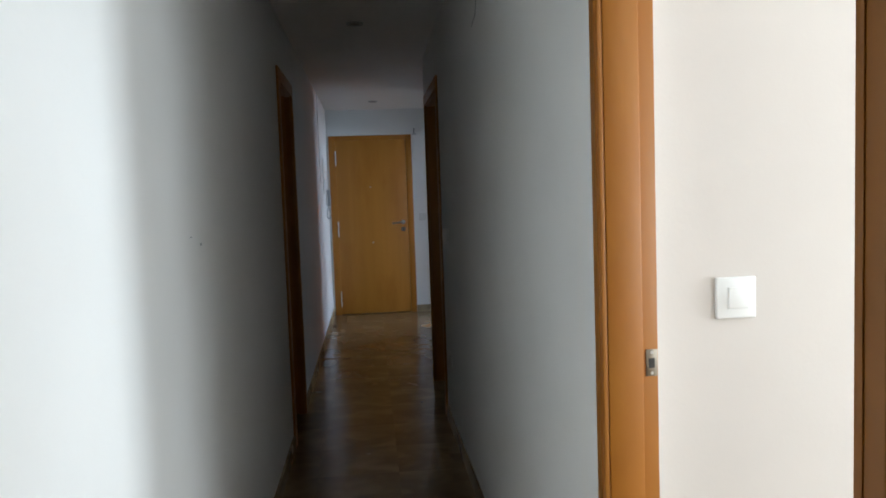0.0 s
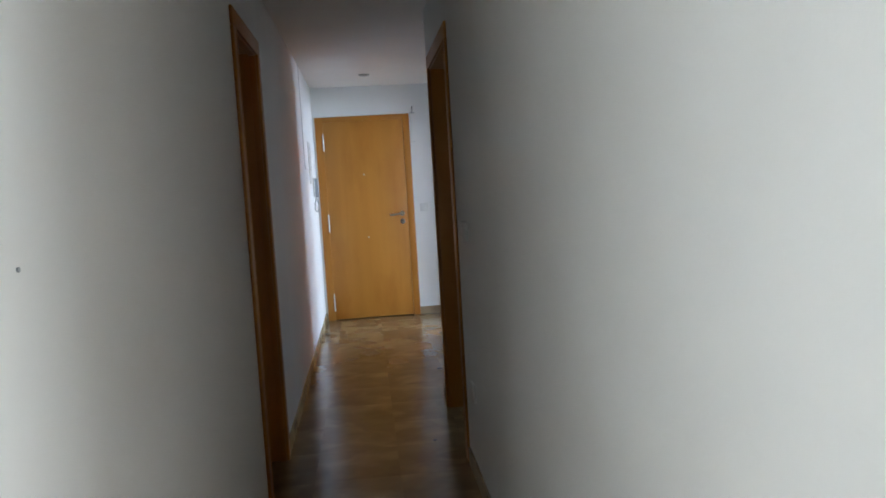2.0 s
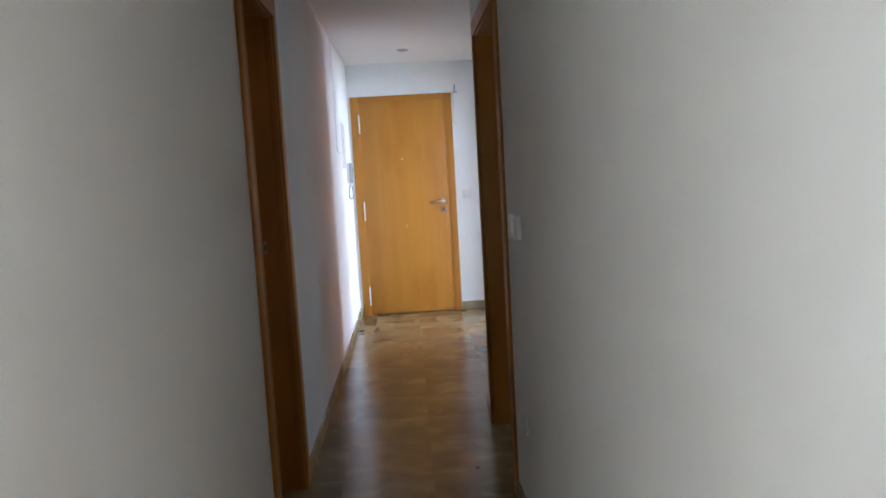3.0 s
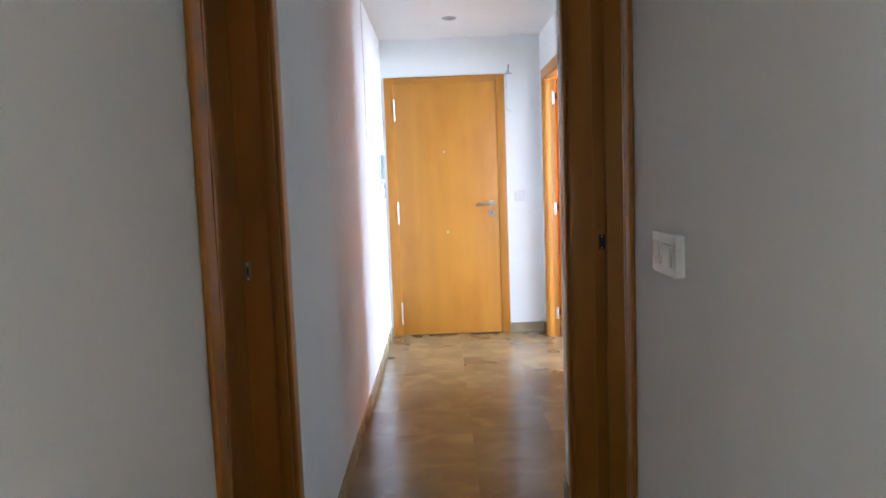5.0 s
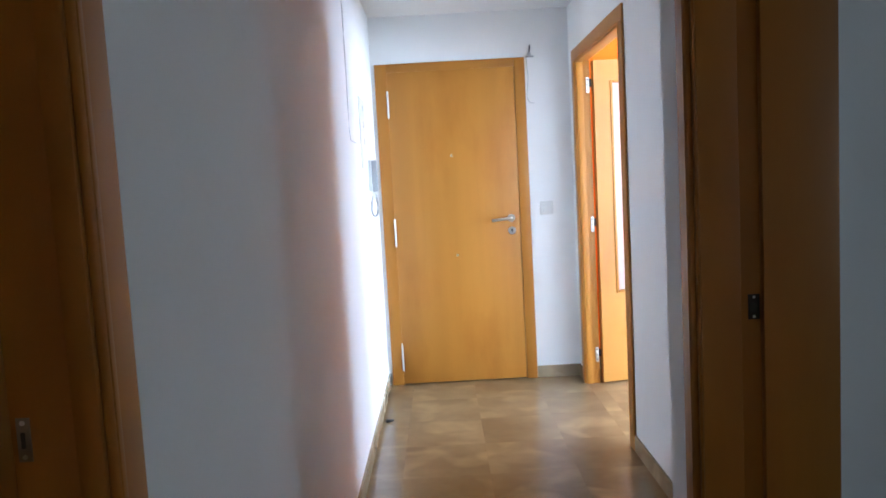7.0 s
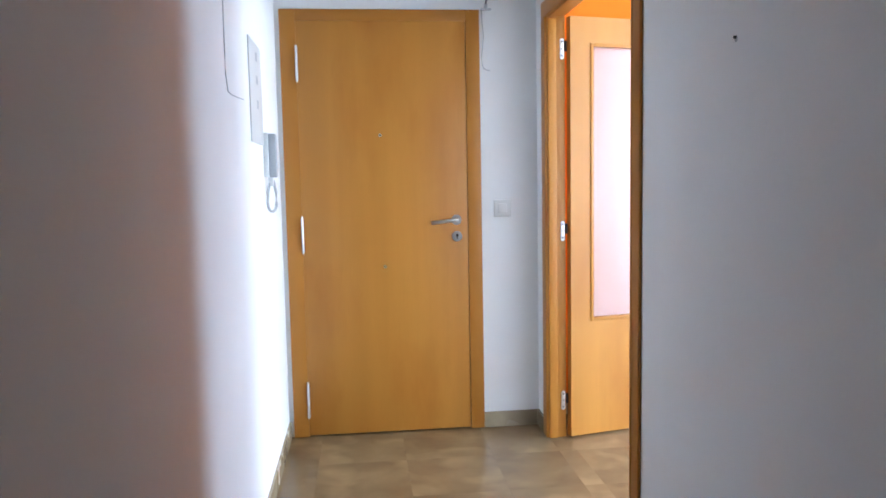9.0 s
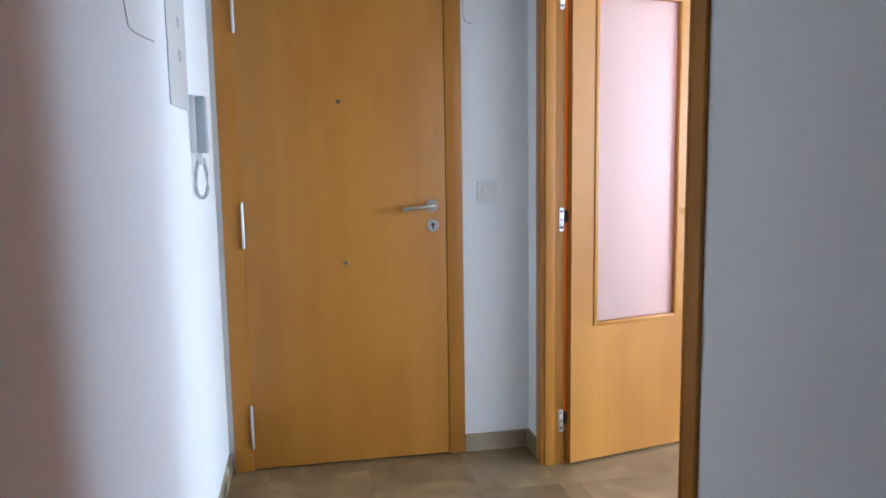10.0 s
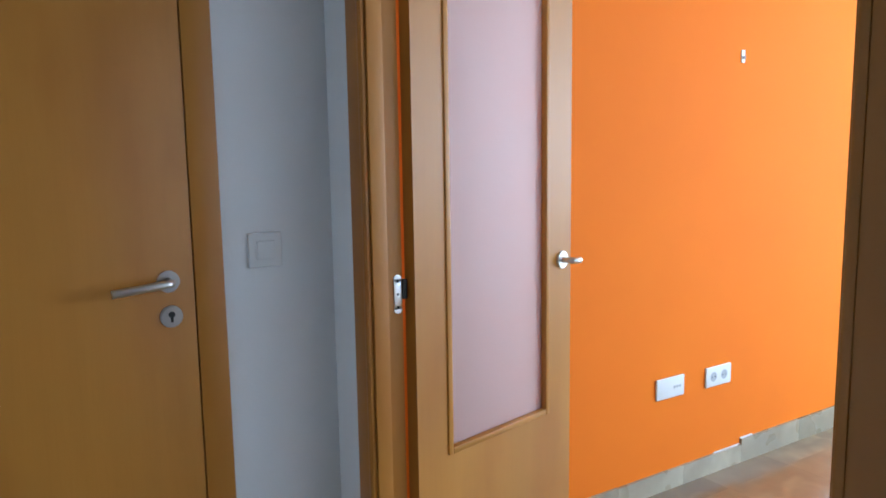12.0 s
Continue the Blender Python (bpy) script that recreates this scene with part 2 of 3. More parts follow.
structure("wall_west", WHITE, wall_y(XL - 0.20, XL, YB, YE, [hole(DL)]), "white painted plaster corridor wall with small scuffs")
structure("wall_east", WHITE, wall_y(XR, XR + T, YB, 3.9, [hole(D1)]), "white painted corridor wall beside the bedroom")
structure("wall_east_thick", WHITE, wall_y(XR, XR + T2, 3.9, YC, [hole(D2, 0.018)]), "thick white wall round the side room doorway")
structure("wall_corner", WHITE, [(XR + T2, XH + TH, 5.70, YC, 0, CEIL)], "white wall return at the hall corner")
structure("wall_hall", WHITE, wall_y(XH, XH + TH, YC, YE, [hole(DG)]), "white painted entrance hall wall")
structure("wall_north", WHITE, [(XL - 0.20, 0.10, YE, YE + 0.2, 0, CEIL), (1.066, XH + TH, YE, YE + 0.2, 0, CEIL),
                                (0.10, 1.066, YE, YE + 0.2, 2.10, CEIL)], "white end wall around the entrance door")
structure("wall_landing", WHITE, [(-0.2, 1.4, YE + 0.9, YE + 1.0, 0, CEIL)], "plain wall of the landing outside")
structure("wall_south", WHITE, [(XL - 0.20, XR + T, YB - 0.12, YB, 0, CEIL)], "plain white wall closing the corridor")
# The low opening at y < 0 is added for the fill lamp, out of view.
structure("wall_bedroom", CREAM, [(XR + T, 4.32, 1.64, 1.74, 0, CEIL), (XR + T, 4.32, -2.32, -2.2, 0, CEIL),
                                  (XR + T - 0.1, XR + T, -2.2, YB - 0.12, 0, CEIL)]
          + wall_y(4.22, 4.32, -2.2, 1.64, [(-2.1, -0.3, 0.05, 2.25), (0.54, 1.42, 0.75, 2.15)]), "cream white bedroom walls with a window and an added unseen opening")
structure("wall_side_room", WHITE, [(XH + TH, 4.12, 5.70, YC - 0.01, 0, CEIL), (XR + T, 4.12, 1.9, 2.02, 0, CEIL)]
          + wall_y(4.0, 4.12, 2.02, 5.70, [(4.1, 4.7, 0.9, 2.1)]), "white walls of the dim side room")
structure("wall_orange", ORANGE, [(XH + TH, 4.15, YO, YO + 0.12, 0, CEIL), (5.75, XW + 0.12, YO, YO + 0.12, 0, CEIL),
                                 (4.15, 5.75, YO, YO + 0.12, 2.2, CEIL), (4.15, 5.75, YO, YO + 0.12, 0, 0.1)], "bright orange painted living room wall")
structure("wall_living_room", WHITE, [(XH + TH, XW + 0.12, YC, YC + 0.1, 0, CEIL)]
          + wall_y(XW, XW + 0.12, YC + 0.1, YO, [(6.1, 7.4, 0.8, 2.1)]), "white living room walls with a window opening")
structure("ceiling", CEILING, [(-0.2, 6.3, -2.5, 10.2, CEIL, CEIL + 0.15)], "white painted plaster ceiling")
floor = structure("floor", GROUT, [(-0.2, 6.3, -2.5, 10.2, -0.15, -0.003)], "polished brown marble tile floor")


# ---- doors ----
def frame_parts(door, x, t, d, side, stop, cover=0.072, lap=0.004, upright=FRAME, across=FRAME_H):
    """Lining, stops and corridor architraves of a doorway in a wall that runs along y.
    side: +1 where the wall lies beyond x, -1 where it lies before it."""
    xa, xb = sorted((x, x + side * t))
    y0, y1 = d
    block("jamb", upright, door, xa - 0.001, xb + 0.001, y0 - J, y0, 0, HEAD, r=0.002)
    block("jamb", upright, door, xa - 0.001, xb + 0.001, y1, y1 + J, 0, HEAD, r=0.002)
    block("head", across, door, xa - 0.001, xb + 0.001, y0 - J, y1 + J, HEAD, HEAD + J, r=0.002)
    sa, sb = sorted((x - side * 0.0005, x + side * stop))
    block("stop", upright, door, sa, sb, y0, y0 + 0.012, 0, HEAD - 0.012, r=0.002)
    block("stop", upright, door, sa, sb, y1 - 0.012, y1, 0, HEAD - 0.012, r=0.002)
    block("stop", across, door, sa, sb, y0, y1, HEAD - 0.012, HEAD, r=0.002)
    architrave(door, x, -side, y0 - cover, y0 + lap, True, upright)
    architrave(door, x, -side, y1 - lap, y1 + cover, False, upright)
    a, b = sorted((x, x - side * 0.013))
    block("architrave", across, door, a, b, y0 - cover, y1 + cover, HEAD - 0.004, HEAD + 0.070, r=0.004)


def architrave(door, xf, out, ya, yb, near, upright):
    """An upright cover strip with rounded edges and a raised bead beside the opening."""
    bm = bmesh.new()
    a, b = sorted((xf, xf + out * 0.013))
    soft_box(bm, a, b, ya, yb, 0, HEAD - 0.004, r=0.004, seg=3)
    g = yb - 0.010 if near else ya + 0.010
    a, b = sorted((xf + out * 0.012, xf + out * 0.0150))
    soft_box(bm, a, b, g - 0.006, g + 0.006, 0, HEAD - 0.004, r=0.0014, seg=2)
    part("architrave", bm, upright, door, smooth=True)


def strike(door, x0, x1, y, z, label, metal=None):
    """A latch plate let into the jamb, with its dark mortice."""
    plate = block("strike_plate", metal or WORN_STEEL, door, x0, x1, y - 0.0020, y, z - 0.026, z + 0.026, r=0.0008, label=label)
    block("mortice", DARK_METAL, plate, x0 + 0.005, x1 - 0.006, y - 0.0026, y - 0.0016, z - 0.010, z + 0.009)
    for dz in (-0.020, 0.020):
        bm = bmesh.new()
        rod(bm, ((x0 + x1) / 2, y - 0.0028, z + dz), ((x0 + x1) / 2, y - 0.001, z + dz), 0.003, 10)
        part("screw", bm, STEEL, plate)


door_1 = thing("door_1", "orange-brown beech door frame with a latch plate", "door frame", (XR, 1.1, 0), kind="structure")
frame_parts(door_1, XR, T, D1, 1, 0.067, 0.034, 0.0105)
strike(door_1, 1.061, 1.084, D1[1], 1.042, "worn steel strike plate")

door_2 = thing("door_2", "dark shaded beech lining of a deep doorway", "door frame", (XR, 5.1, 0), kind="structure")
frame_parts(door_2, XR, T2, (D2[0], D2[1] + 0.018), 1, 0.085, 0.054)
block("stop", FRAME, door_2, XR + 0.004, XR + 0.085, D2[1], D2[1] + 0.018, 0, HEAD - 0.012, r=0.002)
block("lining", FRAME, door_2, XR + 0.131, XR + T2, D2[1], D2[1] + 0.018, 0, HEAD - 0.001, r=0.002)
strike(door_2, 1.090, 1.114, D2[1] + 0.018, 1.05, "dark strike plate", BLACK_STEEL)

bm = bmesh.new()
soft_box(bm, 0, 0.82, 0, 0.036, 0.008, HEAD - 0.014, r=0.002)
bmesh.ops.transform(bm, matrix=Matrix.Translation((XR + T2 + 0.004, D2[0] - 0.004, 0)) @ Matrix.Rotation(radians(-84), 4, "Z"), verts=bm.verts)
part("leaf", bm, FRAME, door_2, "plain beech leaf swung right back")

door_3 = thing("door_3", "closed plain beech door deep in its frame", "door", (XL, 4.58, 0), kind="structure")
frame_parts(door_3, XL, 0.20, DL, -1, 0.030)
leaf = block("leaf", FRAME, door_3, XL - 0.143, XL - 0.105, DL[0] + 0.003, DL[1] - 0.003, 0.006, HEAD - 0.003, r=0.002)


def lever(parent, place, out, along, length=0.125, droop=0.0, rose=0.026):
    """A round-bar lever on a round rose. out: away from the leaf; along: the way the lever points."""
    p, o, a = Vector(place), Vector(out), Vector(along)
    bm = bmesh.new()
    rod(bm, p, p + o * 0.009, rose, 32)
    bmesh.ops.bevel(bm, geom=[e for e in bm.edges if len(e.link_faces) == 2 and e.calc_face_angle(0) > 1], offset=0.002, segments=2, affect="EDGES")
    handle = part("rose", bm, STEEL, parent, "brushed steel handle rose", smooth=True)
    pts = [p + o * 0.006, p + o * 0.035]
    pts += [p + o * (0.035 + 0.013 * math.sin(q)) + a * 0.013 * (1 - math.cos(q)) for q in (0.4, 0.8, 1.2, 1.57)]
    pts.append(p + o * 0.048 + a * length + Vector((0, 0, -droop)))
    sweep("lever", STEEL, pts, 0.0095, handle, "round brushed steel lever", 14)
    return handle


strike(door_3, XL - 0.101, XL - 0.085, DL[1], 1.07, "dull dark strike plate")

# glazed door, opened into the living room
door_4 = thing("door_4", "open beech door with tall frosted glass pane", "door", (XH, 8.2, 0), kind="structure")
frame_parts(door_4, XH, TH, DG, 1, 0.040, upright=FRAME_PALE, across=FRAME_PALE_H)
TURN = Matrix.Translation((1.458, 8.756, 0)) @ Matrix.Rotation(radians(12.3), 4, "Z")
LW, LT = 0.642, 0.036


def leaf_block(name, material_, parent, *b, r=0.002, label=""):
    bm = bmesh.new()
    soft_box(bm, *b, r=r)
    bmesh.ops.transform(bm, matrix=TURN, verts=bm.verts)
    return part(name, bm, material_, parent, label, smooth=True)


GX0, GX1, GZ0, GZ1 = 0.110, 0.530, 0.580, 1.900
bm = bmesh.new()
for b in ((0, GX0, 0.010, HEAD - 0.006), (GX1, LW, 0.010, HEAD - 0.006), (GX0, GX1, 0.010, GZ0), (GX0, GX1, GZ1, HEAD - 0.006)):
    box(bm, b[0], b[1], 0, LT, b[2], b[3])
bmesh.ops.transform(bm, matrix=TURN, verts=bm.verts)
leaf = part("leaf", bm, WOOD, door_4)
leaf_block("pane", FROSTED, leaf, GX0 + 0.001, GX1 - 0.001, 0.017, 0.021, GZ0 + 0.001, GZ1 - 0.001, r=0.0005, label="frosted glass pane")
for b in ((GX0 - 0.004, GX0 + 0.013, GZ0 - 0.004, GZ1 + 0.004), (GX1 - 0.013, GX1 + 0.004, GZ0 - 0.004, GZ1 + 0.004),
          (GX0 + 0.013, GX1 - 0.013, GZ0 - 0.004, GZ0 + 0.013), (GX0 + 0.013, GX1 - 0.013, GZ1 - 0.013, GZ1 + 0.004)):
    for y0, y1 in ((-0.005, 0.016), (0.022, LT + 0.005)):
        leaf_block("glazing_bead", WOOD, leaf, b[0], b[1], y0, y1, b[2], b[3], r=0.0025)
spin = TURN.to_3x3()
lever(leaf, TURN @ Vector((0.594, 0, 1.035)), spin @ Vector((0, -1, 0)), spin @ Vector((1, 0, 0)), length=0.028)
lever(leaf, TURN @ Vector((0.594, LT, 1.035)), spin @ Vector((0, 1, 0)), spin @ Vector((-1, 0, 0)))
for z in (0.185, 1.018, 1.878):
    bm = bmesh.new()
    soft_box(bm, XH + 0.060, XH + 0.080, DG[1] - 0.003, DG[1], z - 0.038, z + 0.038, r=0.0008)
    for dz in (-0.038, 0.038):
        rod(bm, (XH + 0.070, DG[1] - 0.003, z + dz), (XH + 0.070, DG[1], z + dz), 0.010, 24)
    hinge = part("hinge", bm, STEEL, door_4, "steel butt hinge with round ends", smooth=True)
    bm = bmesh.new()
    rod(bm, (XH + 0.088, DG[1] - 0.004, z - 0.012), (XH + 0.088, DG[1] - 0.004, z + 0.036), 0.0065, 14)
    part("knuckle", bm, BLACK_STEEL, hinge, smooth=True)
    for dz in (-0.032, 0.0, 0.032):
        bm = bmesh.new()
        rod(bm, (XH + 0.070, DG[1] - 0.004, z + dz), (XH + 0.070, DG[1] - 0.001, z + dz), 0.0035, 10)
        part("screw", bm, DARK_METAL, hinge)

# entrance door
door_5 = thing("door_5", "closed beech veneer entrance door with steel handle", "door", (0.58, YE, 0), kind="structure")
block("frame_side", FRAME_PALE, door_5, 0.100, 0.176, YE - 0.014, YE + 0.10, 0, 2.10, r=0.0012)
block("frame_side", FRAME_PALE, door_5, 0.998, 1.066, YE - 0.014, YE + 0.10, 0, 2.10, r=0.0012)
block("frame_head", FRAME_PALE_X, door_5, 0.176, 0.998, YE - 0.014, YE + 0.10, 2.046, 2.10, r=0.0012)
# Near-black sheet behind the leaf, stands in for the shade in its edge gaps.
block("rebate", DARK_GAP, door_5, 0.170, 1.004, YE + 0.05, YE + 0.06, 0.0, 2.05)
leaf = block("leaf", WOOD, door_5, 0.1761, 0.9945, YE - 0.012, YE + 0.045, 0.007, 2.0457, r=0.0008)
for z0, z1 in ((0.096, 0.282), (0.924, 1.108), (1.755, 1.930)):
    bm = bmesh.new()
    rod(bm, (0.1768, YE - 0.020, z0 + 0.008), (0.1768, YE - 0.020, z1 - 0.008), 0.0062, 16)
    for z, s in ((z0 + 0.004, 1), (z1 - 0.004, 1)):
        rod(bm, (0.1768, YE - 0.020, z - 0.004), (0.1768, YE - 0.020, z + 0.004), 0.0045, 16)
    part("hinge_pin", bm, STEEL, door_5, "steel rod hinge", smooth=True)
lever(leaf, (0.937, YE - 0.008, 1.074), (0, -1, 0), (-1, 0, 0), 0.128, 0.010, 0.0255)
bm = bmesh.new()
rod(bm, (0.939, YE - 0.008, 0.992), (0.939, YE - 0.019, 0.992), 0.0255, 32)
bmesh.ops.bevel(bm, geom=[e for e in bm.edges if e.calc_face_angle(0) > 1], offset=0.003, segments=2, affect="EDGES")
rose = part("key_rose", bm, STEEL, leaf, "steel keyhole rose", smooth=True)
bm = bmesh.new()
rod(bm, (0.939, YE - 0.0200, 0.997), (0.939, YE - 0.0170, 0.997), 0.0075, 16)
box(bm, 0.936, 0.942, YE - 0.0200, YE - 0.0170, 0.979, 0.994)
part("keyhole", bm, DARK_METAL, rose)
for x, z in ((0.576, 0.849), (0.567, 1.498)):
    bm = bmesh.new()
    rod(bm, (x, YE - 0.007, z), (x, YE - 0.016, z), 0.008, 16)
    stud = part("door_stud", bm, STEEL, leaf, "small steel stud", smooth=True)
    bm = bmesh.new()
    rod(bm, (x, YE - 0.0168, z), (x, YE - 0.0150, z), 0.0045, 12)
    part("lens", bm, DARK_METAL, stud)


# ---- skirting ----
def skirt(parent, material_, axis, at, out, a, b, h=0.078, piece=0.40):
    """Stone skirting in pieces along one axis, 10 mm thick, joints left open by a hair."""
    n = max(1, round((b - a) / piece))
    for k in range(n):
        p, q = a + (b - a) * k / n + 0.0006, a + (b - a) * (k + 1) / n - 0.0006
        u, v = sorted((at, at + out * 0.011))
        bm = bmesh.new()
        dims = (u, v, p, q) if axis == "y" else (p, q, u, v)
        box(bm, *dims, 0, h + random.uniform(-0.0008, 0.0008))
        part("skirting_tile", bm, material_, parent)


baseboard = thing("baseboard", "brown marble skirting along corridor and hall", "baseboard", (XL, 0, 0), kind="structure")
for a, b in ((YB, DL[0] - 0.073), (DL[1] + 0.073, YE)):
    skirt(baseboard, SKIRT, "y", XL, 1, a, b)
for a, b in ((YB, D1[0] - 0.073), (D1[1] + 0.073, D2[0] - 0.073), (D2[1] + 0.073, YC)):
    skirt(baseboard, SKIRT, "y", XR, -1, a, b)
for a, b in ((YC + 0.012, DG[0] - 0.073), (DG[1] + 0.073, YE)):
    skirt(baseboard, SKIRT, "y", XH, -1, a, b)
skirt(baseboard, SKIRT, "x", YC, 1, XR, XH)
skirt(baseboard, SKIRT, "x", YE, -1, 1.068, XH - 0.012)
skirt(baseboard, SKIRT, "x", 1.64, -1, XR + T, 4.2)
living_skirting = thing("baseboard_living_room", "pale stone skirting with a stepped joint", "baseboard", (3.2, YO, 0), kind="structure")
skirt(living_skirting, PALE_STONE, "x", YO, -1, XH + TH, 3.295, 0.080)
skirt(living_skirting, PALE_STONE, "x", YO, -1, 3.295, 4.15, 0.104)
block("mortar_edge", PLASTIC, living_skirting, 3.12, 3.294, YO - 0.004, YO, 0.080, 0.085)
block("mortar_edge", PLASTIC, living_skirting, 3.296, 3.38, YO - 0.004, YO, 0.104, 0.110)


# ---- switches and sockets ----
def plate_thing(name, label, category, centre, right, out, w, h, depth=0.010):
    """A wall plate with softly rounded edges. right, out: its own axes in the world."""
    t_ = thing(name, label, category, centre)
    r_, o_ = Vector(right), Vector(out)
    m = Matrix((r_.to_4d(), Vector((0, 0, 1, 0)), o_.to_4d(), (0, 0, 0, 1))).transposed()
    m[3][3], m.translation = 1, Vector(centre)
    m[3][0] = m[3][1] = m[3][2] = 0

    def add(pname, material_, x0, x1, z0, z1, d0, d1, parent=t_, rr=0.002, label_=""):
        bm = bmesh.new()
        soft_box(bm, x0, x1, z0, z1, d0, d1, r=rr, seg=3)
        bmesh.ops.transform(bm, matrix=m, verts=bm.verts)
        return part(pname, bm, material_, parent, label_, smooth=True)

    add("plate", PLASTIC, -w / 2, w / 2, -h / 2, h / 2, 0, depth, rr=0.004)
    return t_, add


def rocker(add, x, depth):
    add("rim", SHADE_PLASTIC, x - 0.0235, x + 0.0235, -0.0235, 0.0235, depth - 0.003, depth + 0.0005, rr=0.0004)
    add("rocker", PLASTIC, x - 0.0225, x + 0.0225, -0.0225, 0.0225, depth - 0.002, depth + 0.004)


_, add = plate_thing("light_switch", "white plastic light switch on bedroom wall", "switch", (1.307, 1.64, 1.139), (1, 0, 0), (0, -1, 0), 0.088, 0.088)
rocker(add, 0.004, 0.010)
_, add = plate_thing("light_switch", "white plastic light switch beside entrance door", "switch", (1.172, YE, 1.127), (1, 0, 0), (0, -1, 0), 0.086, 0.086)
rocker(add, 0.0, 0.010)
_, add = plate_thing("double_light_switch", "white double light switch beside side doorway", "switch", (XR, 4.400, 1.140), (0, -1, 0), (-1, 0, 0), 0.155, 0.084, 0.020)
rocker(add, -0.036, 0.020)
rocker(add, 0.036, 0.020)
_, add = plate_thing("wall_socket", "white blank socket plate low on wall", "socket", (XR, 4.415, 0.418), (0, -1, 0), (-1, 0, 0), 0.084, 0.084)
add("insert", PLASTIC, -0.022, 0.022, -0.022, 0.022, 0.008, 0.0125)


def disc(material_, name, parent, centre, normal, r, d0, d1, seg=24):
    bm = bmesh.new()
    c, n = Vector(centre), Vector(normal)
    rod(bm, c + n * d0, c + n * d1, r, seg)
    return part(name, bm, material_, parent, smooth=True)


_, add = plate_thing("aerial_outlet", "white double outlet plate on orange wall", "outlet", (2.835, YO, 0.422), (1, 0, 0), (0, -1, 0), 0.160, 0.084)
for dx in (0.020, 0.036, 0.052):
    disc(GREY_PLASTIC, "outlet_hole", _, (2.835 + dx, YO, 0.422), (0, -1, 0), 0.006, 0.008, 0.0108, 14)
_, add = plate_thing("double_socket", "white double power socket on orange wall", "socket", (3.128, YO, 0.419), (1, 0, 0), (0, -1, 0), 0.160, 0.084)
for dx in (-0.034, 0.034):
    well = disc(GREY_PLASTIC, "socket_well", _, (3.128 + dx, YO, 0.419), (0, -1, 0), 0.020, 0.008, 0.0105)
    for hx in (-0.0095, 0.0095):
        disc(DARK_METAL, "socket_hole", well, (3.128 + dx + hx, YO, 0.419), (0, -1, 0), 0.003, 0.009, 0.0112, 10)
_, add = plate_thing("wall_hook", "small white stick-on hook on orange wall", "hook", (3.222, YO, 1.714), (1, 0, 0), (0, -1, 0), 0.022, 0.050, 0.004)
add("peg", GREY_PLASTIC, -0.004, 0.004, -0.012, 0.000, 0.003, 0.012, rr=0.001)

# ---- ceiling lamps ----
for x, y in ((0.628, 8.24), (0.505, 4.64)):
    lamp = thing("ceiling_light", "small unlit round recessed ceiling spotlight", "ceiling light", (x, y, CEIL), group="recessed ceiling spotlights")
    bm = bmesh.new()
    prof = [(0.030, 0.0), (0.032, -0.004), (0.040, -0.010), (0.048, -0.008), (0.051, 0.0)]
    rings = [[bm.verts.new((x + r * math.cos(math.tau * k / 40), y + r * math.sin(math.tau * k / 40), CEIL + z)) for k in range(40)] for r, z in prof]
    for a, b in zip(rings, rings[1:]):
        for k in range(40):
            bm.faces.new((a[k], a[(k + 1) % 40], b[(k + 1) % 40], b[k]))
    part("ring", bm, GREY_PLASTIC, lamp, "dull metal ring", smooth=True)
    disc(LAMP_GLASS, "lamp_face", lamp, (x, y, CEIL), (0, 0, -1), 0.0305, 0.0, 0.003, 32)

# ---- intercom, panel cover and loose wires in the hall ----
intercom = thing("intercom", "grey and white wall intercom handset with cord", "intercom", (XL, 8.435, 1.30))
block("base", PLASTIC, intercom, XL, XL + 0.020, 8.390, 8.480, 1.300, 1.478, r=0.004)
block("handset", GREY_PLASTIC, intercom, XL + 0.020, XL + 0.050, 8.395, 8.443, 1.298, 1.475, r=0.005, label="grey plastic handset")
block("cradle", PLASTIC, intercom, XL + 0.020, XL + 0.036, 8.447, 8.477, 1.310, 1.468, r=0.003)
block("plug", PLASTIC, intercom, XL + 0.012, XL + 0.034, 8.405, 8.427, 1.262, 1.299, r=0.003)
cord = [(XL + 0.018, 8.409, 1.275), (XL + 0.010, 8.407, 1.235), (XL + 0.008, 8.407, 1.195)]
cord += [(XL + 0.024 - 0.016 * math.cos(a), 8.415 + 0.006 * a, 1.190 - 0.032 * math.sin(a)) for a in [math.pi * k / 10 for k in range(11)]]
cord += [(XL + 0.040, 8.433, 1.235), (XL + 0.032, 8.427, 1.285)]
sweep("cord", CABLE, cord, 0.0055, intercom, "grey looped cord")
panel = thing("fuse_panel_cover", "pale grey plastic panel cover with square slots", "panel cover", (XL, 8.22, 1.43))
block("cover", PANEL, panel, XL, XL + 0.005, 8.060, 8.382, 1.426, 1.806, r=0.003)
for z in (1.755, 1.668, 1.575):
    block("slot", GREY_PLASTIC, panel, XL + 0.0045, XL + 0.0058, 8.225, 8.265, z - 0.016, z + 0.016)
wire = [(XL + 0.003, 7.570 + 0.006 * math.sin(z * 7), z) for z in [CEIL - 0.002 - 0.05 * k for k in range(17)]]
wire += [(XL + 0.004, 7.588, 1.550), (XL + 0.008, 7.610, 1.543), (XL + 0.018, 7.665, 1.540), (XL + 0.030, 7.715, 1.538)]
tagged(sweep("loose_wire", CABLE, wire, 0.0014), "thin grey loose wire running down the wall", "wire")
bracket = thing("wall_bracket", "small dark metal bracket above the door frame", "bracket", (1.10, YE, 2.10))
block("foot", GREY_PLASTIC, bracket, 1.076, 1.128, YE - 0.014, YE, 2.098, 2.108, r=0.001)
block("clip", GREY_PLASTIC, bracket, 1.092, 1.108, YE - 0.022, YE, 2.108, 2.128, r=0.002)
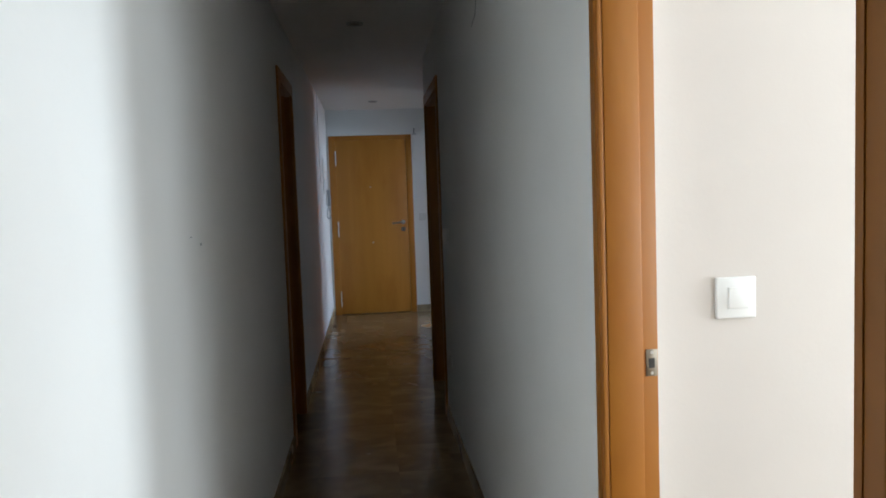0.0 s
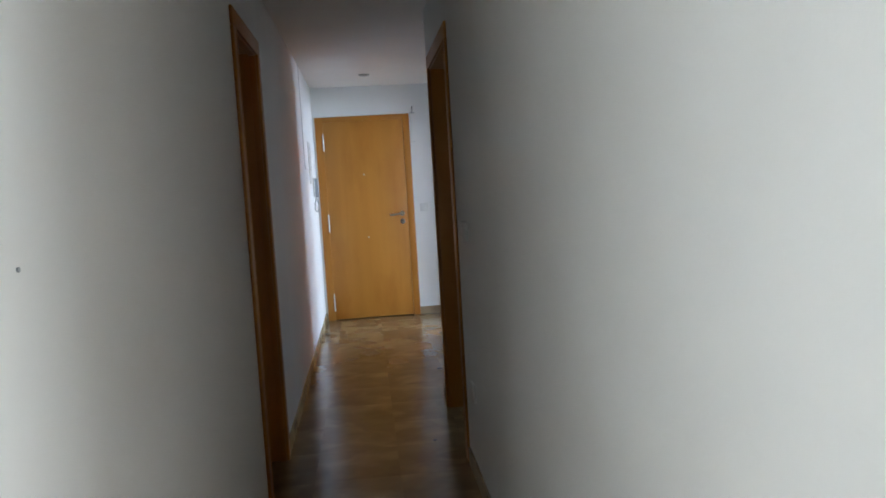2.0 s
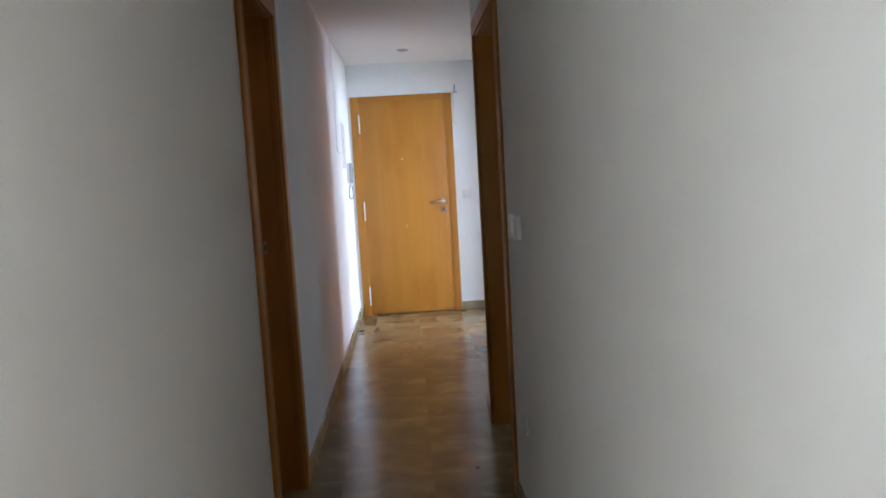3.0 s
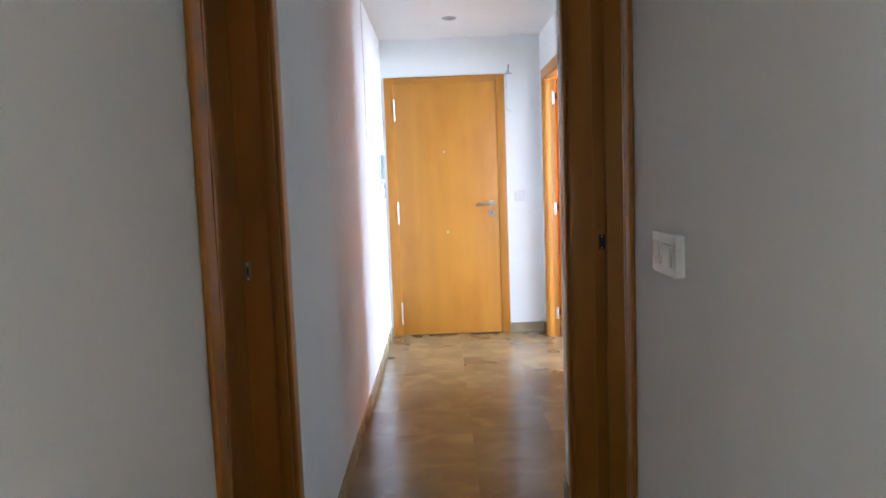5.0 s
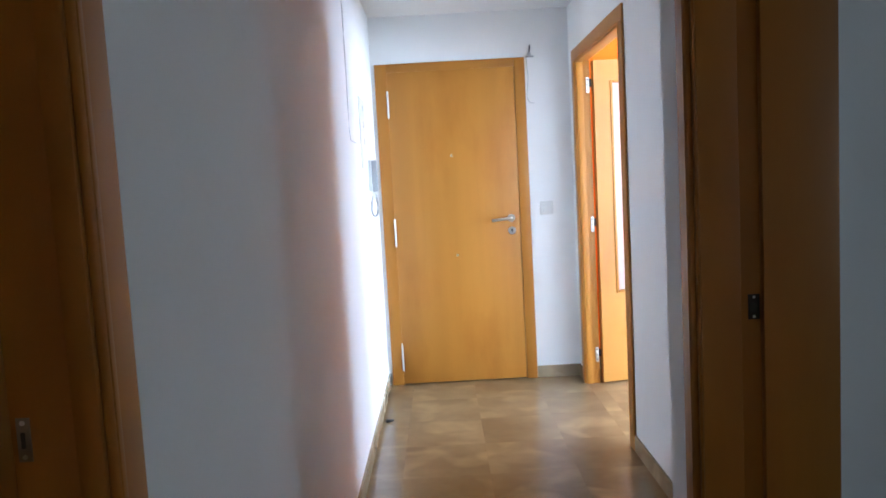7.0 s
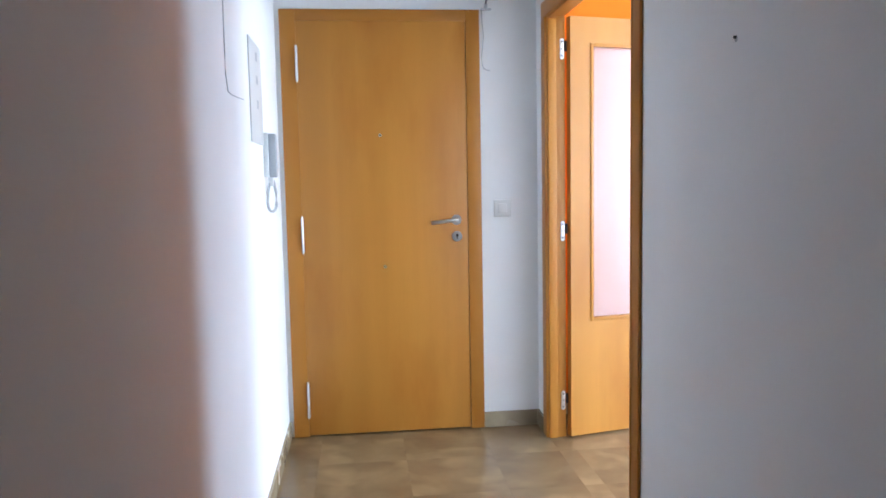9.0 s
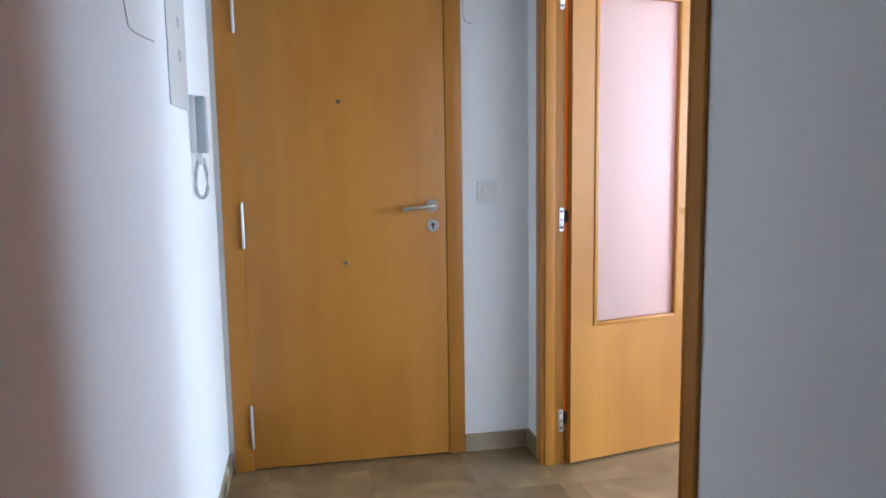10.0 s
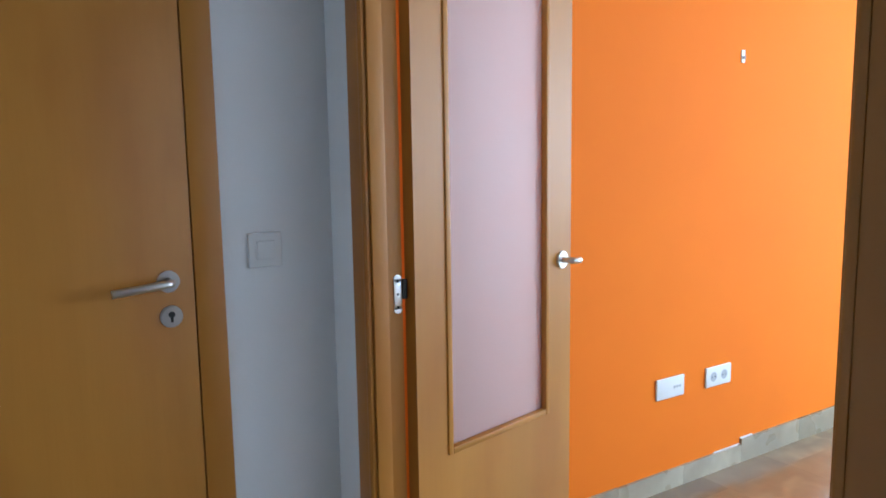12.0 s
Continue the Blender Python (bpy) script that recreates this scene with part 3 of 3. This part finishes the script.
sweep("stem", DARK_METAL, [(1.101, YE - 0.004, 2.128), (1.104, YE - 0.006, 2.151), (1.104, YE - 0.008, 2.174)], 0.004, bracket)
wire = [(1.080, YE - 0.004, 2.10), (1.082, YE - 0.004, 2.04), (1.088, YE - 0.010, 1.98), (1.083, YE - 0.008, 1.92), (1.074, YE - 0.018, 1.87),
        (1.078, YE - 0.018, 1.835), (1.088, YE - 0.016, 1.815), (1.104, YE - 0.014, 1.808), (1.118, YE - 0.014, 1.808)]
tagged(sweep("bell_wire", CABLE, wire, 0.0018), "thin dangling wire beside the entrance door", "wire")

loose = [(XR - 0.002, 3.018, 2.20), (XR - 0.003, 3.022, 2.097), (XR - 0.005, 3.035, 2.058), (XR - 0.008, 3.085, 2.045), (XR - 0.004, 3.14, 2.04)]
tagged(sweep("loose_wire", CABLE, loose, 0.0014), "thin dark loose wire high on the corridor wall", "wire")

# ---- small marks and bits ----
_ = thing("wall_screw", "small rusty screw stuck in the hall wall", "screw", (XH, 6.993, 1.597))
disc(DARK_METAL, "screw_head", _, (XH, 6.993, 1.597), (-1, 0, 0), 0.0040, 0.0, 0.006, 12)
disc(GREY_PLASTIC, "wall_plug", _, (XH, 6.993, 1.592), (-1, 0, 0), 0.006, 0.0, 0.0012, 12)
for y, z, r in ((2.260, 1.263, 0.0036), (2.148, 1.288, 0.0020)):
    ob = new("wall_nail", None)
    ORIGIN[ob] = Vector((XL, y, z))
    ob.location = (XL, y, z)
    tagged(ob, "tiny dark nail stub in the corridor wall", "nail", group="nail stubs in corridor wall")
    disc(GREY_PLASTIC, "nail_head", ob, (XL, y, z), (1, 0, 0), r, 0.0, 0.003, 10)


def crumb(place, size, label):
    bm = bmesh.new()
    bmesh.ops.create_icosphere(bm, subdivisions=2, radius=size)
    for v in bm.verts:
        v.co = Vector((v.co.x * 1.3, v.co.y * 0.8, v.co.z * 0.45)) * (1 + 0.5 * noise.noise(v.co * 90 + Vector(place)))
    low = min(v.co.z for v in bm.verts)
    bmesh.ops.translate(bm, verts=bm.verts, vec=Vector(place) - Vector((0, 0, low)))
    tagged(part("debris", bm, DARK_METAL), label, "debris")


crumb((0.125, 8.225, 0), 0.020, "small dark crumb of debris beside skirting")
crumb((0.844, 5.03, 0), 0.008, "tiny dark speck on the marble floor")

# ---- floor tiles ----
PITCH, GAP = 0.40, 0.0003
shapes = {}


def tile(x0, x1, y0, y1):
    w, d = round(x1 - x0, 4), round(y1 - y0, 4)
    if (w, d) not in shapes:
        bm = bmesh.new()
        box(bm, GAP / 2, w - GAP / 2, GAP / 2, d - GAP / 2, -0.02, 0.0)
        shapes[w, d] = mesh_of("tile", bm, TILE)
    ob = new("tile", shapes[w, d])
    ob.location, ob.parent = (x0, y0, random.uniform(-0.0001, 0.0001)), floor


def lay(xa, xb, ya, yb, x_from, y_from):
    """Tiles over a rectangle, cut at its edges, with joints through (x_from, y_from)."""
    xs = sorted({xa, xb, *[round(x_from + PITCH * k, 4) for k in range(-20, 20) if xa + 0.01 < x_from + PITCH * k < xb - 0.01]})
    ys = sorted({ya, yb, *[round(y_from + PITCH * k, 4) for k in range(-40, 40) if ya + 0.01 < y_from + PITCH * k < yb - 0.01]})
    for a, b in zip(xs, xs[1:]):
        for c, d in zip(ys, ys[1:]):
            tile(a, b, c, d)


lay(XL - 0.15, XR, YB, YC, 0.24, 8.20)
lay(XL, XH, YC, YE, 0.24, 8.20)
lay(XH, XW, YC + 0.1, YO, 0.24, 8.20)
lay(XR, 4.2, -2.2, 1.64, 0.24, 8.20)
lay(XR, 4.0, 2.02, 5.70, 0.24, 8.20)
